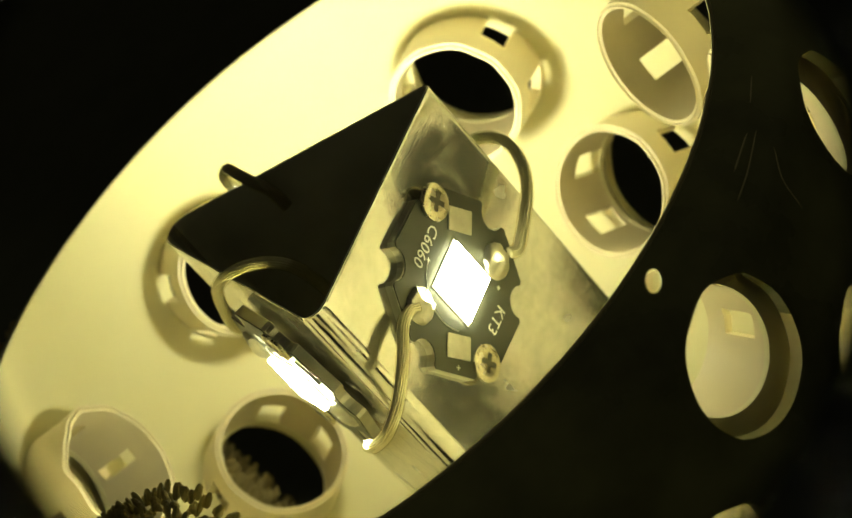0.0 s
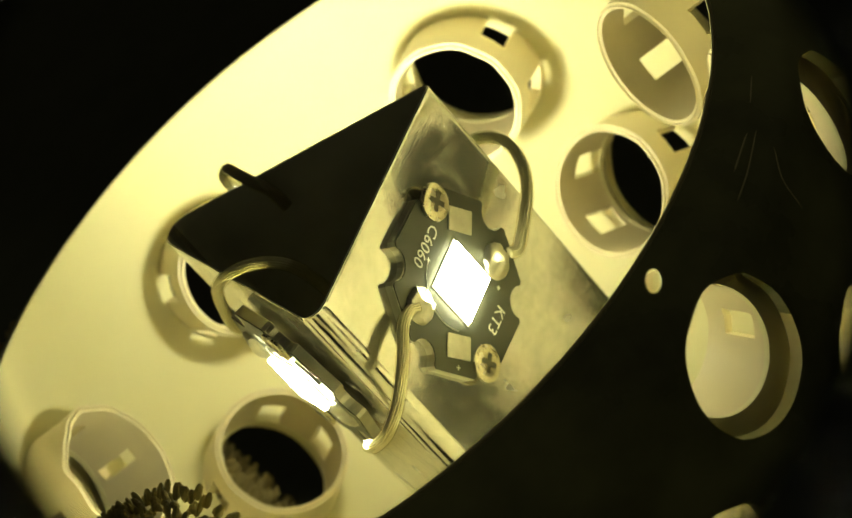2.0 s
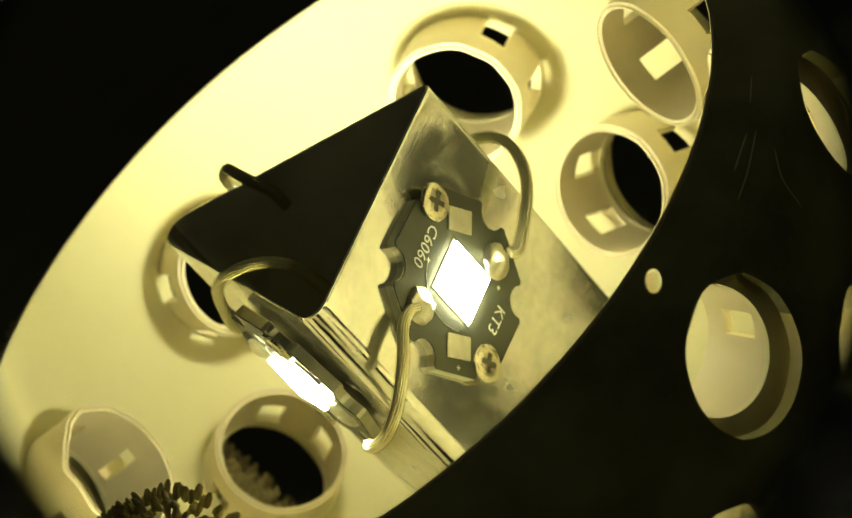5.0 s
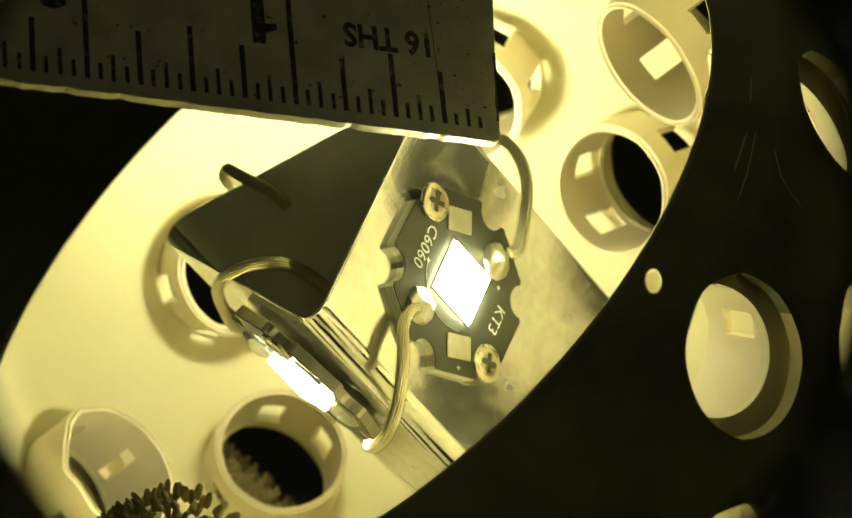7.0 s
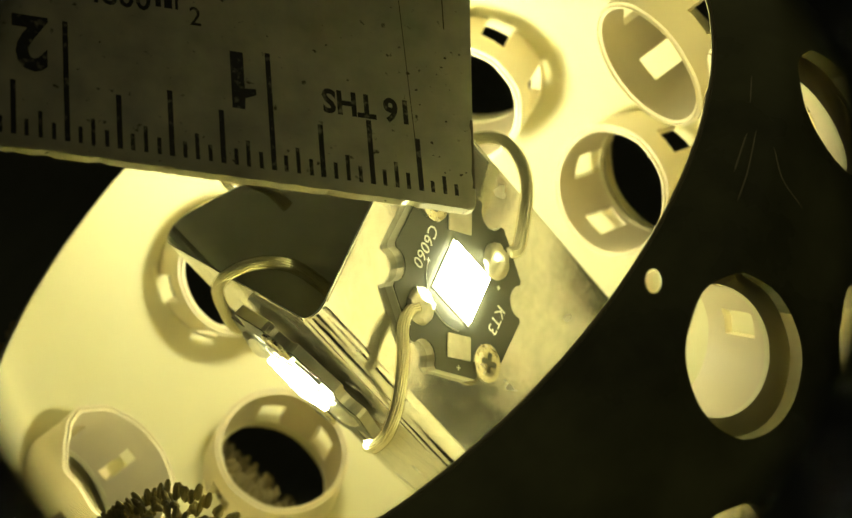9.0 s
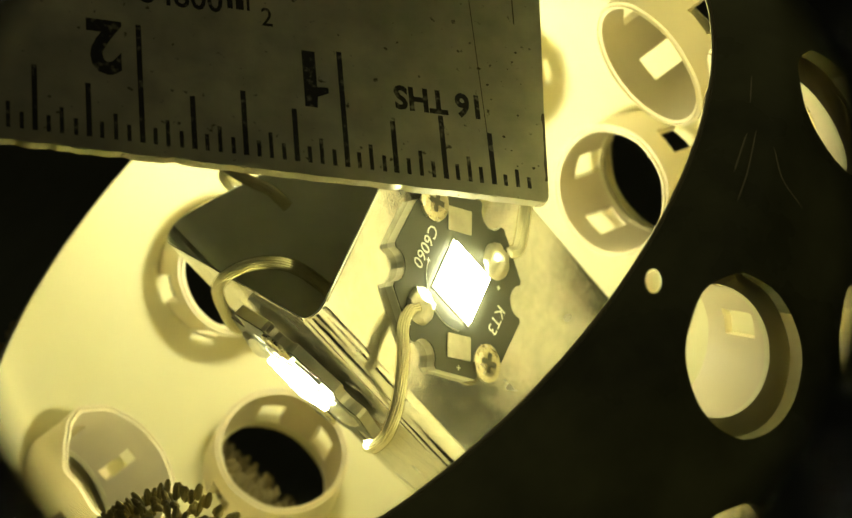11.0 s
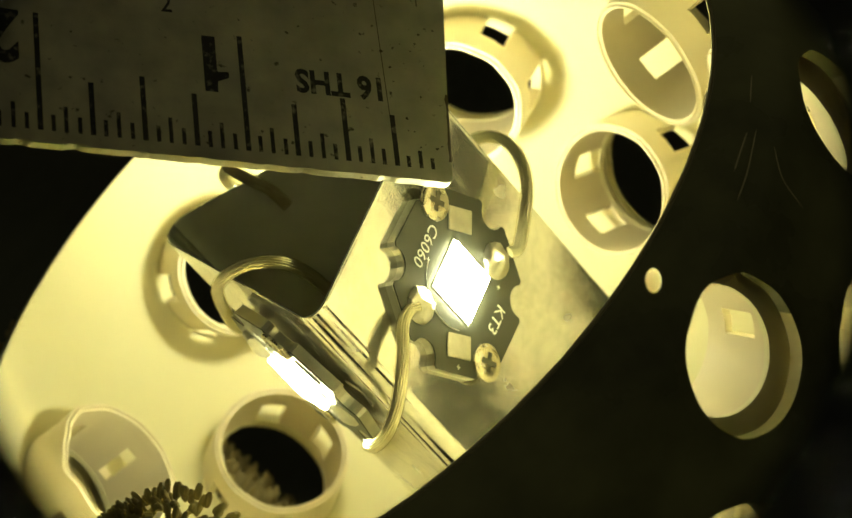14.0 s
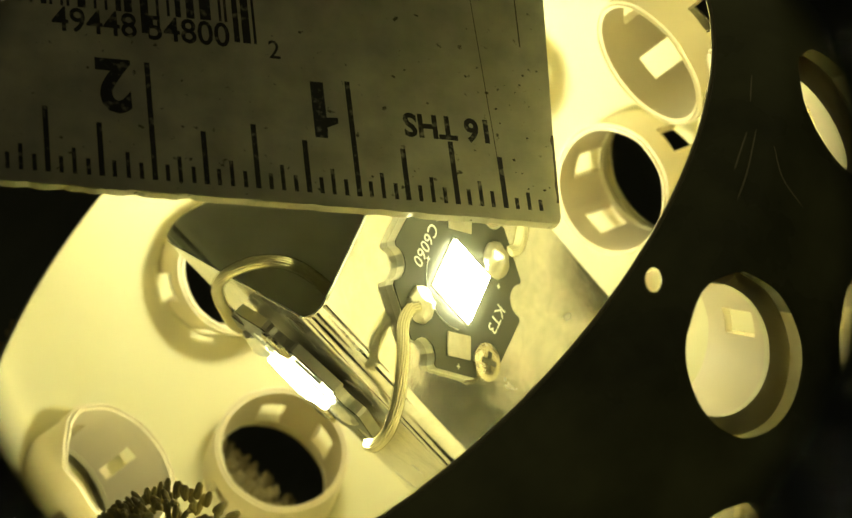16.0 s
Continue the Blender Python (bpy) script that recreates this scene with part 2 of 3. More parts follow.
def skin(name, r_in, r_out, bores, mats, t, label):
    """One skin of the ball: a lathed shell closed at the rim, with holes bored along the sockets' axes."""
    steps = 60
    outer, inner = [], []
    end_in, end_out = math.asin(-BALL_CZ / BALL_R), math.asin((-BALL_CZ - 0.1) / (BALL_R + 0.5))
    for k in range(steps + 1):
        e = -math.pi / 2 + (end_out + math.pi / 2) * k / steps
        u = math.sin(min(1.0, (end_out - e) / radians(6)) * math.pi / 2)
        r = (BALL_R + 0.5) * (1 - u) + r_out * u
        outer.append((r * math.cos(e) if k else 0.0, BALL_CZ + r * math.sin(e)))
        e = end_in - (end_in + math.pi / 2) * k / steps
        u = math.sin(min(1.0, (end_in - e) / radians(8)) * math.pi / 2)
        r = BALL_R * (1 - u) + r_in * u
        inner.append((r * math.cos(e) if k < steps else 0.0, BALL_CZ + r * math.sin(e)))
    shell = lathe(outer + inner, n=144)
    bmesh.ops.recalc_face_normals(shell, faces=shell.faces)
    cutter = merged(*bores)
    bmesh.ops.recalc_face_normals(cutter, faces=cutter.faces)
    m1, m2 = bpy.data.meshes.new("a"), bpy.data.meshes.new("b")
    shell.to_mesh(m1), cutter.to_mesh(m2)
    shell.free(), cutter.free()
    o1, o2 = new("a", m1), new("b", m2)
    mod = o1.modifiers.new("cut", "BOOLEAN")
    mod.object, mod.operation, mod.solver = o2, "DIFFERENCE", "EXACT"
    mod.use_self = True
    bpy.context.view_layer.update()
    me = bpy.data.meshes.new_from_object(o1.evaluated_get(bpy.context.evaluated_depsgraph_get()))
    bm = bmesh.new()
    bm.from_mesh(me)
    for o in (o1, o2):
        bpy.data.objects.remove(o)
    for f in bm.faces:
        c = f.calc_center_median()
        d = (c - MID).length
        f.material_index = 1 if d > r_out - 0.15 or (c.z > -16 and d > BALL_R + 0.55) else 0
    part(name, bm, mats, t, label)


def ball():
    t = thing("lamp_ball", (0, 0, -RIM_Z / MM), "hollow plastic ball, dark outside and ivory inside, open on top", "lamp housing")
    sockets = [socket(*spec) for spec in RING + LOW]

    def tube_radius(spec):
        """The collars' inner radius: narrower in the holes of the near side."""
        return 7.7 if spec[2] == OUT else 9.27

    def bored(m, r, w):
        """A cutter for a hole with a worn edge; those on the near side are oval."""
        bm = lathe([(0, w - 8), (r, w - 8), (r, w + 14), (0, w + 14)], None, 40)
        for v in bm.verts:
            a = math.atan2(v.co.y, v.co.x)
            f = 1 + 0.035 * noise.noise(Vector((math.cos(a) * 2.2, math.sin(a) * 2.2, 1.0)))
            v.co.x, v.co.y = v.co.x * f, v.co.y * f
        bm.transform(m)
        if r == HOLE_R:
            c = m @ Vector((0, 0, w + 5))
            side = (ACROSS - m.col[2].to_3d() * ACROSS.dot(m.col[2].to_3d())).normalized()
            for v in bm.verts:
                v.co -= side * side.dot(v.co - c) * 0.13
        return bm

    bore = [HOLE_R if spec[2] == OUT else 10.4 for spec in RING + LOW]

    def bolts(r, drop=0.0):
        # the first one is drilled aslant, the others straight
        p = MID + outwards(*SMALL[0]) * (BALL_R + 1.6)
        slant = Matrix.Translation(p) @ UP_VIEW.to_matrix().to_4x4()
        first = lathe([(0, -9), (r, -9), (r, 6), (0, 6)], slant, 24)
        for v in first.verts:
            v.co -= ACROSS * ACROSS.dot(v.co - p) * 0.35
        return [first] + [lathe([(0, 55), (r, 55), (r, 75), (0, 75)], radial(a, e - drop), 24) for a, e in SMALL[1:]]

    skin("inner_shell", BALL_R, BALL_R + 0.8, [lathe([(0, w - 8), (r, w - 8), (r, w + 5), (0, w + 5)], m, 40) for r, (m, lip, w) in zip([tube_radius(spec) - 0.07 for spec in RING + LOW], sockets)] + bolts(1.6, 1.2),
         [WHITE, WHITE], t, "ivory plastic inner shell")
    skin("outer_shell", OUT - 1.8, OUT, [bored(m, r, w) for r, (m, lip, w) in zip(bore, sockets)] + bolts(1.4),
         [WHITE, BLACK], t, "outer shell, glossy dark outside")

    # collars: short tubes on the inside round each hole, with four slots
    n = 60
    slots = {(c + d) % n for c in (10, 20, 40, 50) for d in (-2, -1, 0, 1)}

    def collar(spec):
        m, lip, mid = socket(*spec)
        r0 = tube_radius(spec)
        gaps = slots if spec[0] != 148.8 else {(c + d) % n for c in (9, 19, 39, 49) for d in (-1, 0)}
        r1 = r0 + 1.03
        axis = m.to_3x3() @ Vector((0, 0, 1))
        bm = bmesh.new()
        cache = {}

        def vert(i, j, o):
            key = (i % n, j, o)
            if key not in cache:
                a = 2 * math.pi * (i % n) / n
                far = to_shell(m @ Vector((r1 * math.cos(a), r1 * math.sin(a), 0)), axis, BALL_R + 0.5)
                z = (far, mid - (mid - lip) * 0.07, lip + (mid - lip) * 0.38, lip)[j]
                r = (r0, r1 + 0.05 * (z - lip))[o]
                cache[key] = bm.verts.new(m @ Vector((r * math.cos(a), r * math.sin(a), z)))
            return cache[key]

        def filled(i, j):
            return 0 <= j < 3 and not (j == 1 and i % n in gaps)

        for i in range(n):
            for j in range(3):
                if not filled(i, j):
                    continue
                for o in (0, 1):
                    bm.faces.new([vert(i, j, o), vert(i + 1, j, o), vert(i + 1, j + 1, o), vert(i, j + 1, o)])
                for ni, nj, a, b in ((i - 1, j, (i, j), (i, j + 1)), (i + 1, j, (i + 1, j), (i + 1, j + 1)),
                                     (i, j - 1, (i, j), (i + 1, j)), (i, j + 1, (i, j + 1), (i + 1, j + 1))):
                    if not filled(ni, nj):
                        bm.faces.new([vert(*a, 0), vert(*b, 0), vert(*b, 1), vert(*a, 1)])
        bmesh.ops.recalc_face_normals(bm, faces=bm.faces)
        ends = {v for key, v in cache.items() if key[1] == 3}
        lips = [e for e in bm.edges if all(v in ends for v in e.verts) and e.calc_face_angle(0) > 0.8]
        bmesh.ops.bevel(bm, geom=lips, offset=0.47, segments=3, affect="EDGES")
        back, rough = m.inverted(), 0.75 if spec[0] == 148.8 else 0.16
        for v in bm.verts:
            q = back @ v.co
            if q.z < lip + 1.0:
                a = math.atan2(q.y, q.x)
                d = 1 + rough * noise.noise(Vector((math.cos(a) * 2.6, math.sin(a) * 2.6, spec[0]))) / r0
                v.co = m @ Vector((q.x * d, q.y * d, q.z + (d - 1) * r0 * 0.7))
        return bm

    for k, spec in enumerate(RING + LOW):
        part("collar", collar(spec), COLLAR, t, "" if k else "ivory plastic collar with slots round a hole")
    # Added bead, only there to catch a bright line of light on the rim
    rim_r = math.sqrt(BALL_R ** 2 - BALL_CZ ** 2) + 0.2
    bead = [(rim_r + 0.17 * math.cos(2 * math.pi * k / 10), 0.1 + 0.17 * math.sin(2 * math.pi * k / 10)) for k in range(10)]
    part("rim_glint_bead", lathe(bead, None, 180, True), WHITE, t, "thin bead added to catch a bright line along the rim")
    for az, el in ((160.0, 20.0), ):
        q = radial(az, el) @ pose(0, 0, BALL_R - 0.4)
        part("lug", box((0, 0, 0), (4.6, 3.4, 1.6), q, 0.3), WHITE, t, "small moulded lug under the rim")
    return t


the_ball = ball()

# scratches in the dark paint; their glint is put into a pale colour
GLINT = material("scratch_glint", (0.8, 0.72, 0.45), 0.3)
for ways in (((-50.7, 19.6), (-48.1, 19.7), (-45.4, 19.7)), ((-53.4, 18.1), (-49.6, 18.3), (-44.3, 18.8)), ((-41.4, 20.2), (-37.6, 20.6)),
             ((-44.7, 16.4), (-47.5, 14.4), (-48.7, 11.1))):
    part("scratch", tube([MID + outwards(a, e) * (OUT - 0.02) for a, e in ways], 0.1, 5, 8, 0.3), GLINT, the_ball, "fine scratch, pale to stand for its glint")

# ---- the lamp column ----
TOP_Z, FOOT_Z = 5.7, -82.0
CORNERS = [Vector((24.3, 2.1)), Vector((-7.5, -24.9)), Vector((-17.7, 24.2))]


def rounded(corners, radii, n=8):
    out = []
    k = len(corners)
    for i, c in enumerate(corners):
        a, b = (corners[i - 1] - c).normalized(), (corners[(i + 1) % k] - c).normalized()
        half = a.angle(b) / 2
        r = radii[i]
        d = r / math.tan(half)
        mid = c + (a + b).normalized() * (r / math.sin(half))
        s, e = c + a * d, c + b * d
        a0 = math.atan2(s.y - mid.y, s.x - mid.x)
        da = math.atan2(e.y - mid.y, e.x - mid.x) - a0
        da = (da + math.pi) % (2 * math.pi) - math.pi
        arc = [(mid.x + r * math.cos(a0 + da * j / n), mid.y + r * math.sin(a0 + da * j / n)) for j in range(n + 1)]
        out += [tuple(s + a * 0.3)] + arc + [tuple(e + b * 0.3)]
    return out


def column():
    t = thing("lamp_column", (0, 0, FOOT_Z), "hollow three-sided column bent from bright aluminium sheet", "heat sink")
    outer = rounded(CORNERS, (0.9, 2.3, 3.2))
    mid = sum(CORNERS, Vector((0, 0))) / 3
    inner = rounded([c + (mid - c).normalized() * 0.5 for c in CORNERS], (0.6, 1.9, 2.8))
    bm = bmesh.new()
    n = len(outer)
    shy = rounded([c + (mid - c).normalized() * 0.1 for c in CORNERS], (0.85, 2.25, 3.15))
    ring = [[bm.verts.new((x, y, z)) for x, y in o]
            for o, z in ((outer, FOOT_Z), (outer, TOP_Z - 0.5), (outer, TOP_Z - 0.14), (shy, TOP_Z), (inner, TOP_Z), (inner, TOP_Z - 0.4), (inner, FOOT_Z))]
    inside = set(ring[4] + ring[5] + ring[6])
    for a, b in zip(ring, ring[1:] + ring[:1]):
        for i in range(n):
            j = (i + 1) % n
            bm.faces.new((a[i], a[j], b[j], b[i]))
    for f in bm.faces:
        f.material_index = 1 if all(v in inside for v in f.verts) else 0
    part("sheet", bm, [METAL, INSIDE], t)
    return t


the_column = column()


def face_frame(i, j, dx=0.0, dy=0.0, dz=0.0):
    """A frame on the column's face between two corners: x to the right, y up, z out; origin at the middle, at the lamp's height."""
    a, b = CORNERS[j], CORNERS[i]
    x = Vector((b.x - a.x, b.y - a.y, 0)).normalized()
    z = x.cross(Vector((0, 0, 1)))
    c = (a + b) / 2
    m = Matrix((x, Vector((0, 0, 1)), z)).transposed().to_4x4()
    m.translation = (c.x, c.y, -12.9)
    return m @ Matrix.Translation((dx, dy, dz))


def led_star(m, chip=LED, dome=0.4):
    o = m @ Vector((0, 0, 0))
    t = thing("led_board", tuple(o), "dark star-shaped circuit board with a lit warm white lamp chip", "led lamp", "lamp boards on the column")
    out = []
    for k in range(6):
        base = 58 + 60 * k
        c = Vector((12.6 * math.cos(radians(base)), 12.6 * math.sin(radians(base))))
        out.append((12.7 * math.cos(radians(base - 13)), 12.7 * math.sin(radians(base - 13))))
        for q in range(9):
            a = radians(base - 100 - 160 * q / 8)
            out.append((c.x + 2.3 * math.cos(a), c.y + 2.3 * math.sin(a)))
        out.append((12.7 * math.cos(radians(base + 13)), 12.7 * math.sin(radians(base + 13))))
    part("core", prism(out, 0.05, 1.55, m, 0.1), CORE, t, "aluminium core of the board", smooth=False)
    part("board", prism([(x * 0.992, y * 0.992) for x, y in out], 1.55, 1.7, m), PCB, t, "dark solder mask with notched edge", smooth=False)
    part("chip_base", box((0.2, -0.1, 1.8), (8.3, 8.3, 0.24), m, 0.08), SILK, t, "pale ceramic chip base")
    bm = box((0.2, -0.1, 1.92 + dome / 2), (7.6, 7.6, dome), m, dome * 0.15)
    bm.normal_update()
    for f in bm.faces:
        f.material_index = 0 if f.normal.dot(m.col[2].to_3d()) > 0.9 else 1
    part("chip", bm, [chip, LED_EDGE], t, "glowing warm white chip")
    for k in range(6):
        a = radians(30 + 60 * k)
        q = m @ pose(8.4 * math.cos(a), 8.4 * math.sin(a), 1.75, 0, 0, 30 + 60 * k)
        if k in (0, 3):
            part("pad", box((0, 0, 0.05), (3.2, 4.5, 0.25), q, 0.08), SOLDER, t, "bare tinned square pad")
        elif k in (2, 5):
            lump = lathe([(2.5, 0), (2.3, 0.3), (2.0, 0.55), (1.7, 0.75), (1.2, 0.95), (0.6, 1.08), (0, 1.1)], None, 26)
            for v in lump.verts:
                d = noise.noise_vector(v.co * 0.75 + Vector((k * 7, 0, 0)))
                v.co += Vector((d.x, d.y, d.z * 0.6)) * (0.75 if v.co.z > 0.1 else 0.3)
            lump.transform(q)
            part("solder_joint", lump, SOLDER, t, "lump of solder")
    for d in (58, 238):
        a = radians(d)
        q = m @ pose(11.1 * math.cos(a), 11.1 * math.sin(a), 1.7, 0, 0, 20)
        head = lathe([(2.4, 0), (2.6, 0.2), (2.55, 0.5), (2.3, 0.66), (1.4, 0.74), (0, 0.76)], q, 28)
        s = part("screw", head, SCREW, t, "small cross-head screw")
        part("recess", merged(box((0, 0, 0.7), (2.7, 0.7, 0.2), q), box((0, 0, 0.71), (0.7, 2.7, 0.2), q)), RECESS_SHADE, s, "cross slot, its shade put into a dark colour", smooth=False)
    arc = [(6.3 * math.cos(radians(a)), 6.3 * math.sin(radians(a)), 1.72) for a in range(105, 215, 5)]
    part("printed_line", tube([m @ Vector(p) for p in arc], 0.07, 5, 0), SILK, t, "thin white printed arc")
    for x, y in ((-1.2, 6.2), (-9.6, -5.6), (4.6, -6.4)):
        q = m @ pose(x, y, 1.71, 0, 0, 25)
        part("printed_mark", merged(box((0, 0, 0), (0.7, 0.15, 0.03), q), box((0, 0, 0.002), (0.15, 0.7, 0.03), q)), SILK, t, smooth=False)
    for text, y in (("C6060", 7.6), ("KT3", -8.2)):
        part("lettering", words(text, 2.5, m @ pose(0.0 if y > 0 else 0.5, y, 1.75, 0, 0, 180), 0.02), SILK, t, "white printed letters", smooth=False)
    return t


FACES = [face_frame(0, 1, 0.0, 1.55, -0.3), face_frame(1, 2, 1.5, 0.8, 0.75), face_frame(2, 0)]
for fm, chip, dome in zip(FACES, (LED, LED_DIM, LED), (0.5, 1.0, 0.5)):
    led_star(fm, chip, dome)


# ---- wires ----
STRAND = material("tinned_strands", (0.88, 0.84, 0.66), 0.32, metal=1.0)


# Darker copy of the strands: shade put into the colour of one wire
SHADED_STRAND = material("shaded_strands", (0.32, 0.28, 0.15), 0.6, metal=0.2)


def clear_sleeve():
    m = bpy.data.materials.new("clear_sleeve")
    m.use_nodes = True
    nt = m.node_tree
    clear, gloss, mix = (nt.nodes.new("ShaderNodeBsdfTransparent"), nt.nodes.new("ShaderNodeBsdfGlossy"), nt.nodes.new("ShaderNodeMixShader"))
    gloss.inputs["Roughness"].default_value = 0.12
    clear.inputs[0].default_value = (0.93, 0.92, 0.82, 1)
    mix.inputs[0].default_value = 0.12
    nt.links.new(clear.outputs[0], mix.inputs[1])
    nt.links.new(gloss.outputs[0], mix.inputs[2])
    nt.links.new(mix.outputs[0], nt.nodes["Material Output"].inputs[0])
    return m


SLEEVE = clear_sleeve()


def wire(pts, label, radius=0.95, turns=0.012, strand=STRAND):
    t = thing("wire", tuple(pts[0]), label, "wire", "wires between the lamp boards")
    path = smooth_line(pts, 14)
    side, run, strands = None, 0.0, [[] for _ in range(13)]
    for i, c in enumerate(path):
        d = (path[min(i + 1, len(path) - 1)] - path[max(i - 1, 0)]).normalized()
        side = d.orthogonal().normalized() if side is None else (side - d * side.dot(d)).normalized()
        up = d.cross(side)
        run += (c - path[i - 1]).length if i else 0
        for k in range(13):
            a = 2 * math.pi * (k / 12 + run * turns)
            strands[k].append(c + (side * math.cos(a) + up * math.sin(a)) * (radius * 0.66 if k else 0))
    part("conductor", merged(*[tube(s, radius * (0.17 if k else 0.6), 6, 0) for k, s in enumerate(strands)]), strand, t, "twisted strands")
    part("sleeve", tube(path, radius, 14, 0), SLEEVE, t, "clear plastic sleeve")


wire([(17.0, -8.7, -15.4), (18.3, -8.4, -15.9), (21.3, -6.4, -14.5), (24.7, -2.3, -13.5), (26.6, 1.2, -11.5), (26.6, 4.6, -9.6), (24.2, 6.7, -8.0),
      (20.0, 7.7, -8.3)], "clear wire bent round the column's edge between two boards")
wire([(3.3, -17.9, -6.5), (2.2, -18.6, -5.7), (0.4, -20.8, -5.5), (-1.8, -23.8, -6.6), (-4.4, -26.8, -7.7), (-6.9, -28.7, -8.9), (-9.7, -29.4, -10.2),
      (-12.2, -25.3, -13.1), (-13.0, -22.4, -14.2)], "clear wire looped low between two boards")
wire([(-16.0, 11.8, -10.0), (-17.1, 10.6, -7.0), (-16.6, 7.6, -2.5), (-15.0, 3.6, 3.0), (-12.2, -3.4, 7.4), (-8.4, -6.8, 7.8), (-5.2, -8.2, 5.0), (-4.0, -6.0, -2.0),
      (-4.0, -3.0, -12.0)], "clear wire looped over the column's top edge")
wire([(-0.9, 12.6, 0.6), (-1.0, 12.9, 2.4), (-1.3, 13.3, 4.3), (-2.4, 14.4, 6.6), (-3.1, 16.7, 7.5), (-3.75, 20.4, 6.9), (-4.9, 23.3, 4.6),
      (-4.6, 24.0, 0.8), (-2.5, 20.8, -6.0), (0.0, 17.5, -11.0)], "clear wire over the column's top edge, strands coloured as in shade", strand=SHADED_STRAND)


# ---- chenille stem leaning on the rim, and the clump of moss under a hole ----
def fingers(points, size, seed, mat):
    rnd = random.Random(seed)
    out = []
    for p, n in points:
        t = Vector((rnd.uniform(-1, 1), rnd.uniform(-1, 1), rnd.uniform(-1, 1)))
        d = (n + t * 0.45).normalized()
        ln = size * rnd.uniform(0.6, 1.25)
        bend = d.orthogonal() * rnd.uniform(-0.3, 0.3) * ln
        out.append(tube([p, p + d * ln * 0.5 + bend * 0.5, p + d * ln + bend], size * rnd.uniform(0.17, 0.25), 8, 4, 0.45))
    return merged(*out)


def chenille():
    t = thing("chenille_stem", (-46, -40, 0), "dark brown chenille stem with short soft fingers", "craft stem")
    path = smooth_line([(-64, -56, -12), (-56, -48, 0.3), (-51, -42, 0.6), (-45.5, -39.5, 1.0), (-41, -38.4, 0.9), (-36.8, -37.9, 0.4)], 12)
    path = [p + Vector((-0.65, 0.85, 1.4)) for p in path]
    part("core", tube(path, 7.6, 16, 0, 0.9), FUZZ, t)
    rnd = random.Random(5)
    pts = []
    for k in range(4200):
        i = rnd.randrange(len(path))
        c = path[i]
        d = (path[min(i + 1, len(path) - 1)] - path[max(i - 1, 0)]).normalized()
        n = Vector((rnd.gauss(0, 1), rnd.gauss(0, 1), rnd.gauss(0, 1)))
        if i < len(path) - 5:
            n -= d * n.dot(d)
        n.normalize()
        pts.append((c + n * 7.2, n))
    part("fuzz", fingers(pts, 2.0, 6, FUZZ), FUZZ, t, "short rounded fingers of pile")["kind"] = "stuff"


chenille()


def moss(x, y, height, seed):
    base = -RIM_Z / MM
    t = thing("moss_clump", (x, y, base), "clump of dry brown moss beside the ball", "moss", "moss round the ball")
    rnd = random.Random(seed)
    pts = []
    for k in range(1500):
        a, h = rnd.uniform(0, 2 * math.pi), rnd.random()
        r = 13.5 * (1 - h ** 4 * 0.75)
        n = Vector((math.cos(a), math.sin(a), h * 1.2)).normalized()
        pts.append((Vector((x + r * math.cos(a), y + r * math.sin(a), base + height * h)), n))
    part("tuft", fingers(pts, 2.6, seed + 1, MOSS), MOSS, t)["kind"] = "stuff"
    part("mound", lathe([(15, 0), (14, height * 0.3), (12.6, height * 0.7), (9, height * 0.9), (0, height)], Matrix.Translation((x, y, base)), 24), MOSS, t)


moss(-50.5, 63.5, 82, 9)
moss(-61, 57, 77, 21)


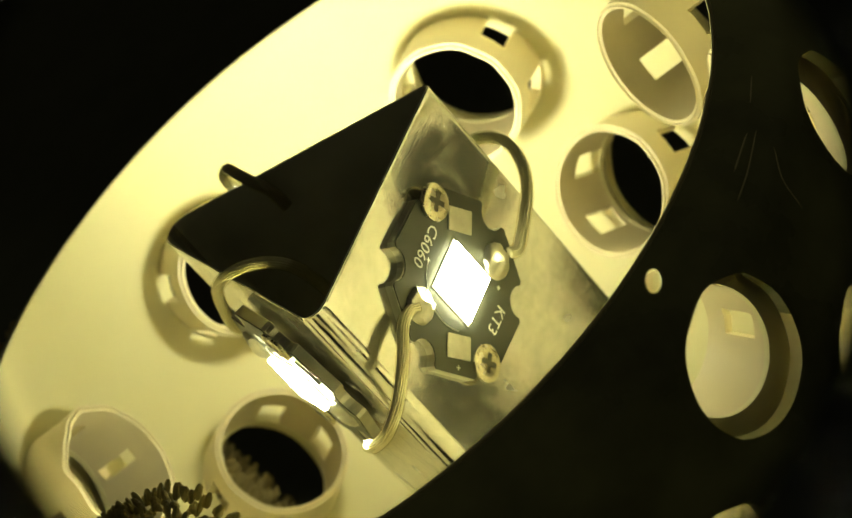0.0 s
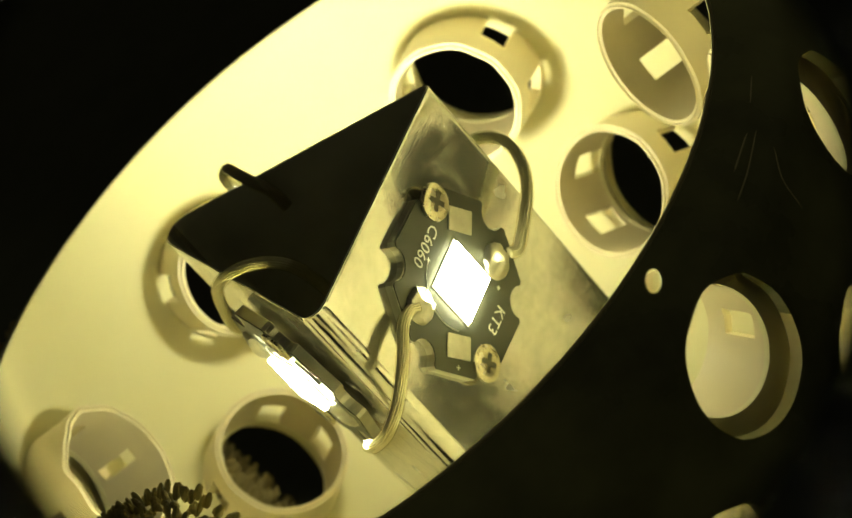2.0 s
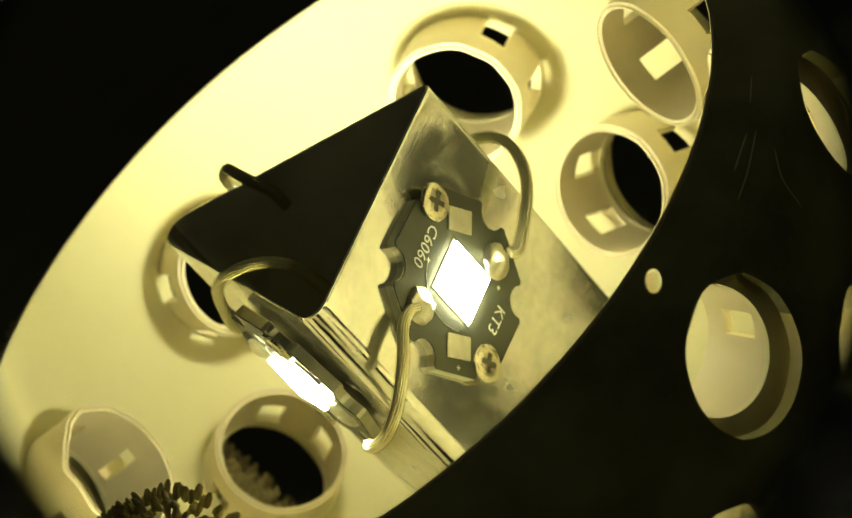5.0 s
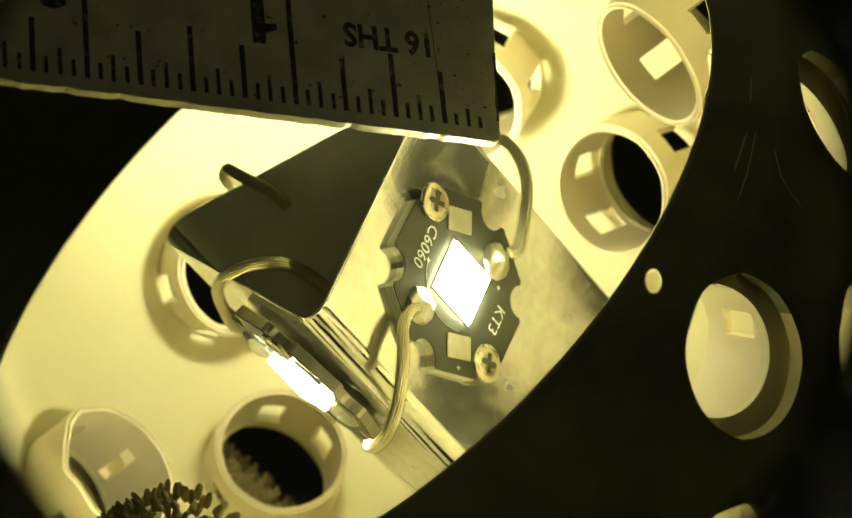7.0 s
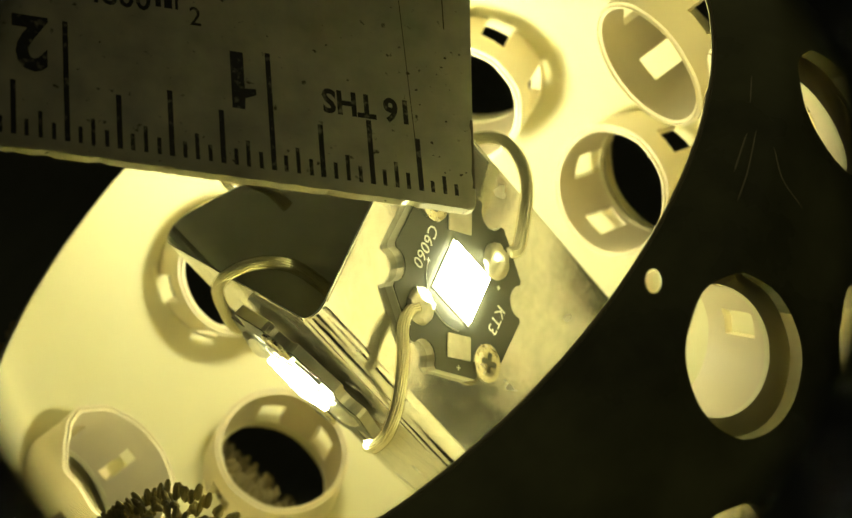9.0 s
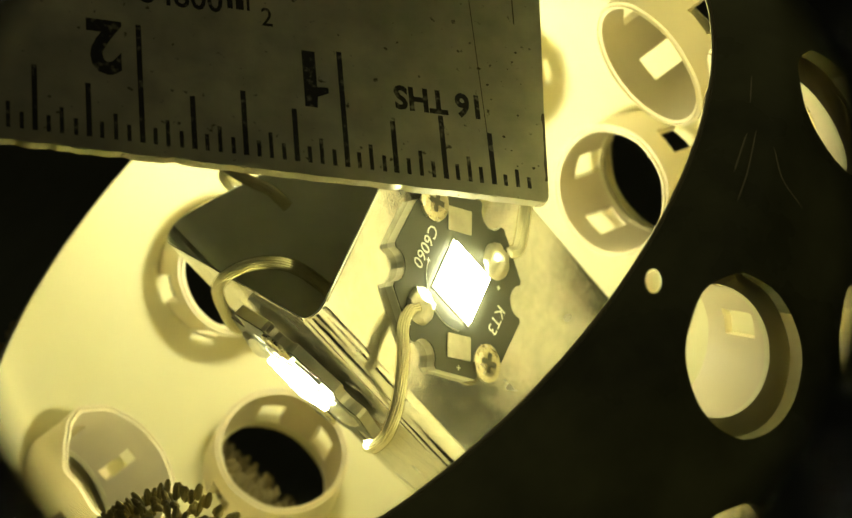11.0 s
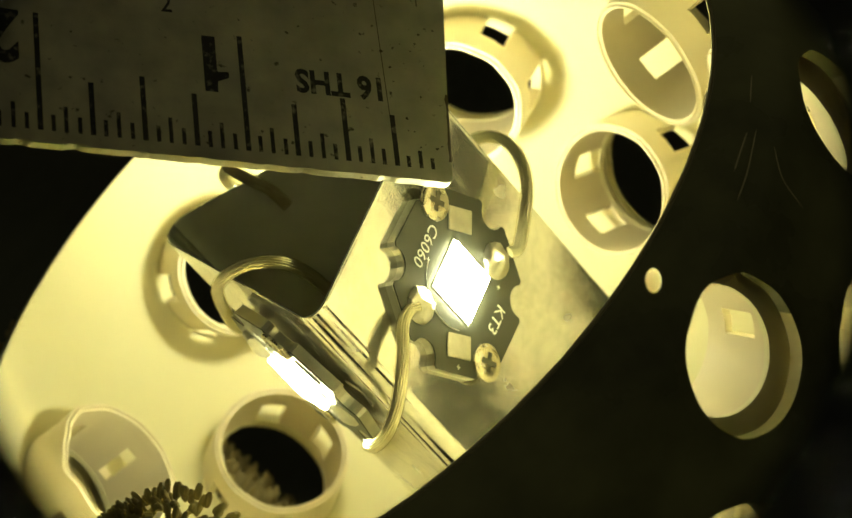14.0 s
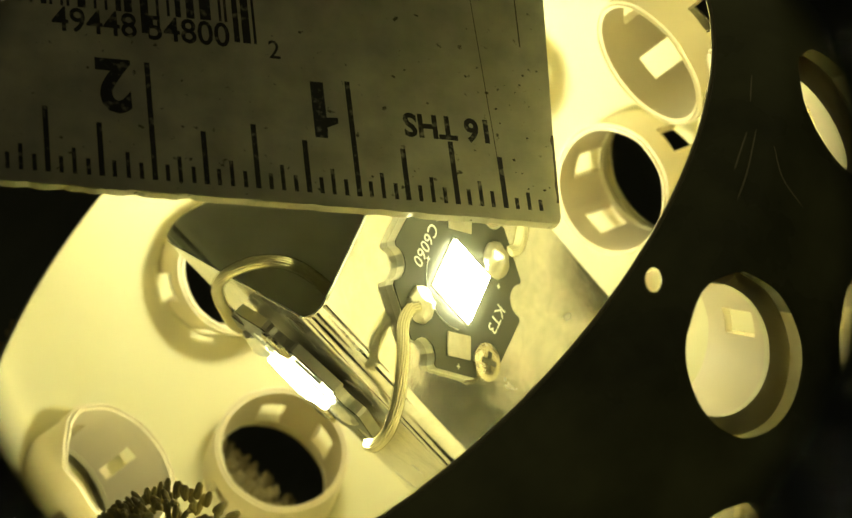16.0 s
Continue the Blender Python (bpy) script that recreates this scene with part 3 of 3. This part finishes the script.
# ---- the ruler ----
def ruler():
    t = new("steel_ruler")
    t["origin"] = [0.0, 0.0, 0.0]
    tagged(t, "worn steel ruler with black inch marks, held over the lamp", "ruler")

    def put(name, bm, mat, label="", smooth=True):
        bm.transform(Matrix.Diagonal((1, 1.17, 1, 1)))
        return part(name, bm, mat, t, label, smooth)

    rnd = random.Random(3)
    worn = [(-160 + 0.8 * k, 0.5 * max(0.0, noise.noise(Vector((k * 0.37, 2.0, 0)))) + rnd.uniform(0, 0.1)) for k in range(1, 200)]
    blade = prism([(-160, 0)] + worn + [(0.0, 0.02), (0.65, 0.3), (0.9, 0.9), (1.5, 11), (1.6, 12), (5.4, 52), (-160, 52)], -1.35, 0, None, 0.14)
    put("blade", blade, STEEL, smooth=False)
    for k in range(1, 96):
        x = -k * 25.4 / 16
        ln = 13.9 if k % 16 == 0 else 7.6 if k % 8 == 0 else 6.2 if k % 4 == 0 else 3.0 if k % 2 == 0 else 1.9
        if k < 4:
            ln *= 0.7
        put("tick", box((x + rnd.uniform(-0.05, 0.05), 1.5 + ln / 2, 0.008), (0.5 if k % 4 else 0.66, ln, 0.016)), INK, smooth=False)
    put("lettering", words("16 THS", 3.9, pose(-12.6, 10.9, 0.012, 0, 0, 180), 0.006, 0.13), INK, "small printed letters", smooth=False)
    one = [(-0.85, -3.4), (0.85, -3.4), (0.85, 3.4), (-0.75, 3.4), (-0.85, 2.1), (-2.3, 1.5), (-2.3, 0.8), (-0.85, 0.9)]
    put("numeral", prism([(-x, -y) for x, y in one], 0, 0.016, pose(-29.4, 11.6, 0.0)), INK, "large printed numeral", smooth=False)
    for k in range(2, 6):
        put("numeral", words(str(k), 8.4, pose(-25.4 * k - 4.2, 12.6, 0.012, 0, 0, 180), 0.006, 0.35), INK, "large printed numeral", smooth=False)
    put("lettering", words("49448 54800", 4.2, pose(-51.0, 19.6, 0.012), 0.006, 0.05), INK, "row of printed digits", smooth=False)
    put("lettering", words("2", 3.2, pose(-34.4, 18.4, 0.012), 0.006, 0.02), INK, "small printed digit", smooth=False)
    for x0, y0, x1, y1, w in ((-6.6, 7.5, -7.9, 51.0, 0.1), (-1.2, 22.0, -0.4, 44.0, 0.16), (-14.0, 30.0, -12.5, 37.0, 0.07)):
        m = Matrix.Translation(((x0 + x1) / 2, (y0 + y1) / 2, 0.004)) @ Matrix.Rotation(math.atan2(y1 - y0, x1 - x0), 4, "Z")
        put("scratch", box((0, 0, 0), (math.hypot(x1 - x0, y1 - y0), w, 0.012), m), RUST, "fine dark scratch", smooth=False)
    tip = [(0.95 + 0.05 * k, 2.6 + 0.7 * k) for k in range(13)]
    ragged = [(x - 0.25 - 0.5 * abs(noise.noise(Vector((y * 0.9, 5.0, 0)))), y) for x, y in tip[::-1]]
    put("stain", prism(tip + ragged, 0.001, 0.012), RUST, "dark stain along the worn end", smooth=False)
    for k in range(16):
        x, y, r = rnd.uniform(-7.0, 0.4), rnd.uniform(2.0, 19.0), rnd.uniform(0.08, 0.24)
        spot = [(x + r * rnd.uniform(0.5, 1.5) * math.cos(a), y + r * rnd.uniform(0.4, 1.0) * math.sin(a)) for a in (0, 0.9, 1.8, 2.7, 3.6, 4.5, 5.4)]
        put("pit", prism(spot, 0.001, 0.011), RUST, "" if k else "small dark rust pit", smooth=False)
    x = -66.0
    while x < -36.2:
        w = rnd.choice((0.35, 0.35, 0.7, 1.0, 1.4))
        low = 19.0 if x > -39.5 or abs(x + 50) < 1.2 else 21.4
        put("bar", box((x + w / 2, (low + 34) / 2, 0.008), (w, 34 - low, 0.016)), INK, smooth=False)
        x += w + rnd.choice((0.35, 0.4, 0.7, 1.0))
    return t


the_ruler = ruler()

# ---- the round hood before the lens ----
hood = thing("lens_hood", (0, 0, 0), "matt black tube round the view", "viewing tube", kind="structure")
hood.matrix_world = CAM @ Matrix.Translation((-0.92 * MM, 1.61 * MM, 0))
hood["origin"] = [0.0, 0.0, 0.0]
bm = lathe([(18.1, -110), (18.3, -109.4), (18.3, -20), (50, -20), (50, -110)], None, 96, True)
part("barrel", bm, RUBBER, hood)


def in_view(x, y, z, rx, ry, rz):
    """A pose given in the camera's first space (mm, degrees)."""
    return CAM @ pose(x * MM, y * MM, z * MM, rx, ry, rz)


RULER = [
    (0, (3.17, 57.60, -321.89, -29.17, 21.19, -8.72)),
    (2.4, (3.17, 57.60, -321.89, -29.17, 21.19, -8.72)),
    (2.7, (2.02, 37.72, -322.79, -29.69, 20.55, -9.56)),
    (2.8, (1.26, 31.60, -323.03, -29.85, 20.34, -10.03)),
    (2.9, (0.17, 22.38, -323.47, -30.10, 20.01, -8.98)),
    (3, (-3.07, 20.53, -323.09, -30.27, 20.02, -8.92)),
    (3.1, (-4.29, 21.24, -322.88, -30.30, 20.07, -8.35)),
    (3.2, (-5.19, 19.48, -322.85, -30.37, 20.03, -8.30)),
    (3.3, (-6.23, 19.22, -322.70, -30.42, 20.04, -8.29)),
    (3.4, (-7.51, 19.29, -322.46, -30.44, 20.12, -8.52)),
    (3.5, (-7.11, 27.86, -322.28, -30.15, 20.37, -5.87)),
    (3.6, (-5.83, 35.71, -322.06, -29.90, 20.62, -6.02)),
    (3.9, (-2.61, 47.29, -321.87, -29.53, 20.94, -6.80)),
    (4.8, (6.44, 43.63, -323.42, -29.30, 20.59, -6.82)),
    (6.3, (12.03, 15.69, -329.69, -29.54, 22.43, -5.44)),
    (6.5, (10.56, 12.06, -328.90, -29.63, 22.29, -6.43)),
    (7, (8.30, 14.11, -327.86, -29.34, 22.49, -6.06)),
    (7.5, (6.79, 9.61, -328.85, -29.52, 22.68, -7.00)),
    (8, (7.40, 8.93, -329.04, -29.66, 22.75, -7.02)),
    (8.5, (6.11, 6.63, -330.17, -29.72, 22.67, -7.34)),
    (9, (5.42, 5.98, -330.59, -29.91, 22.90, -7.34)),
    (9.2, (3.14, 4.55, -333.58, -31.67, 25.42, -7.03)),
    (11.3, (16.44, 8.62, -332.92, -29.71, 20.53, -6.08)),
    (11.5, (17.05, 9.68, -332.74, -29.69, 20.52, -6.10)),
    (12, (14.92, 9.72, -332.06, -29.81, 20.50, -5.99)),
    (12.5, (12.30, 10.63, -331.56, -29.86, 20.66, -5.50)),
    (13, (14.36, 13.25, -331.18, -29.81, 20.52, -4.84)),
    (13.5, (6.66, 9.67, -328.76, -30.11, 20.43, -6.16)),
    (14, (2.62, 9.25, -332.72, -30.22, 21.31, -5.02)),
    (14.2, (0.94, -1.01, -334.42, -30.68, 21.36, -6.69)),
    (14.5, (1.39, 1.45, -329.02, -31.98, 21.90, -6.02)),
    (15, (5.79, -3.23, -333.36, -31.95, 21.53, -6.35)),
    (15.5, (9.46, -1.78, -334.45, -31.49, 21.05, -5.44)),
    (16, (15.98, 4.14, -334.61, -29.88, 20.63, -4.11)),
]


def motions():
    walk(the_ruler, [(t, in_view(*p)) for t, p in RULER])


motions()
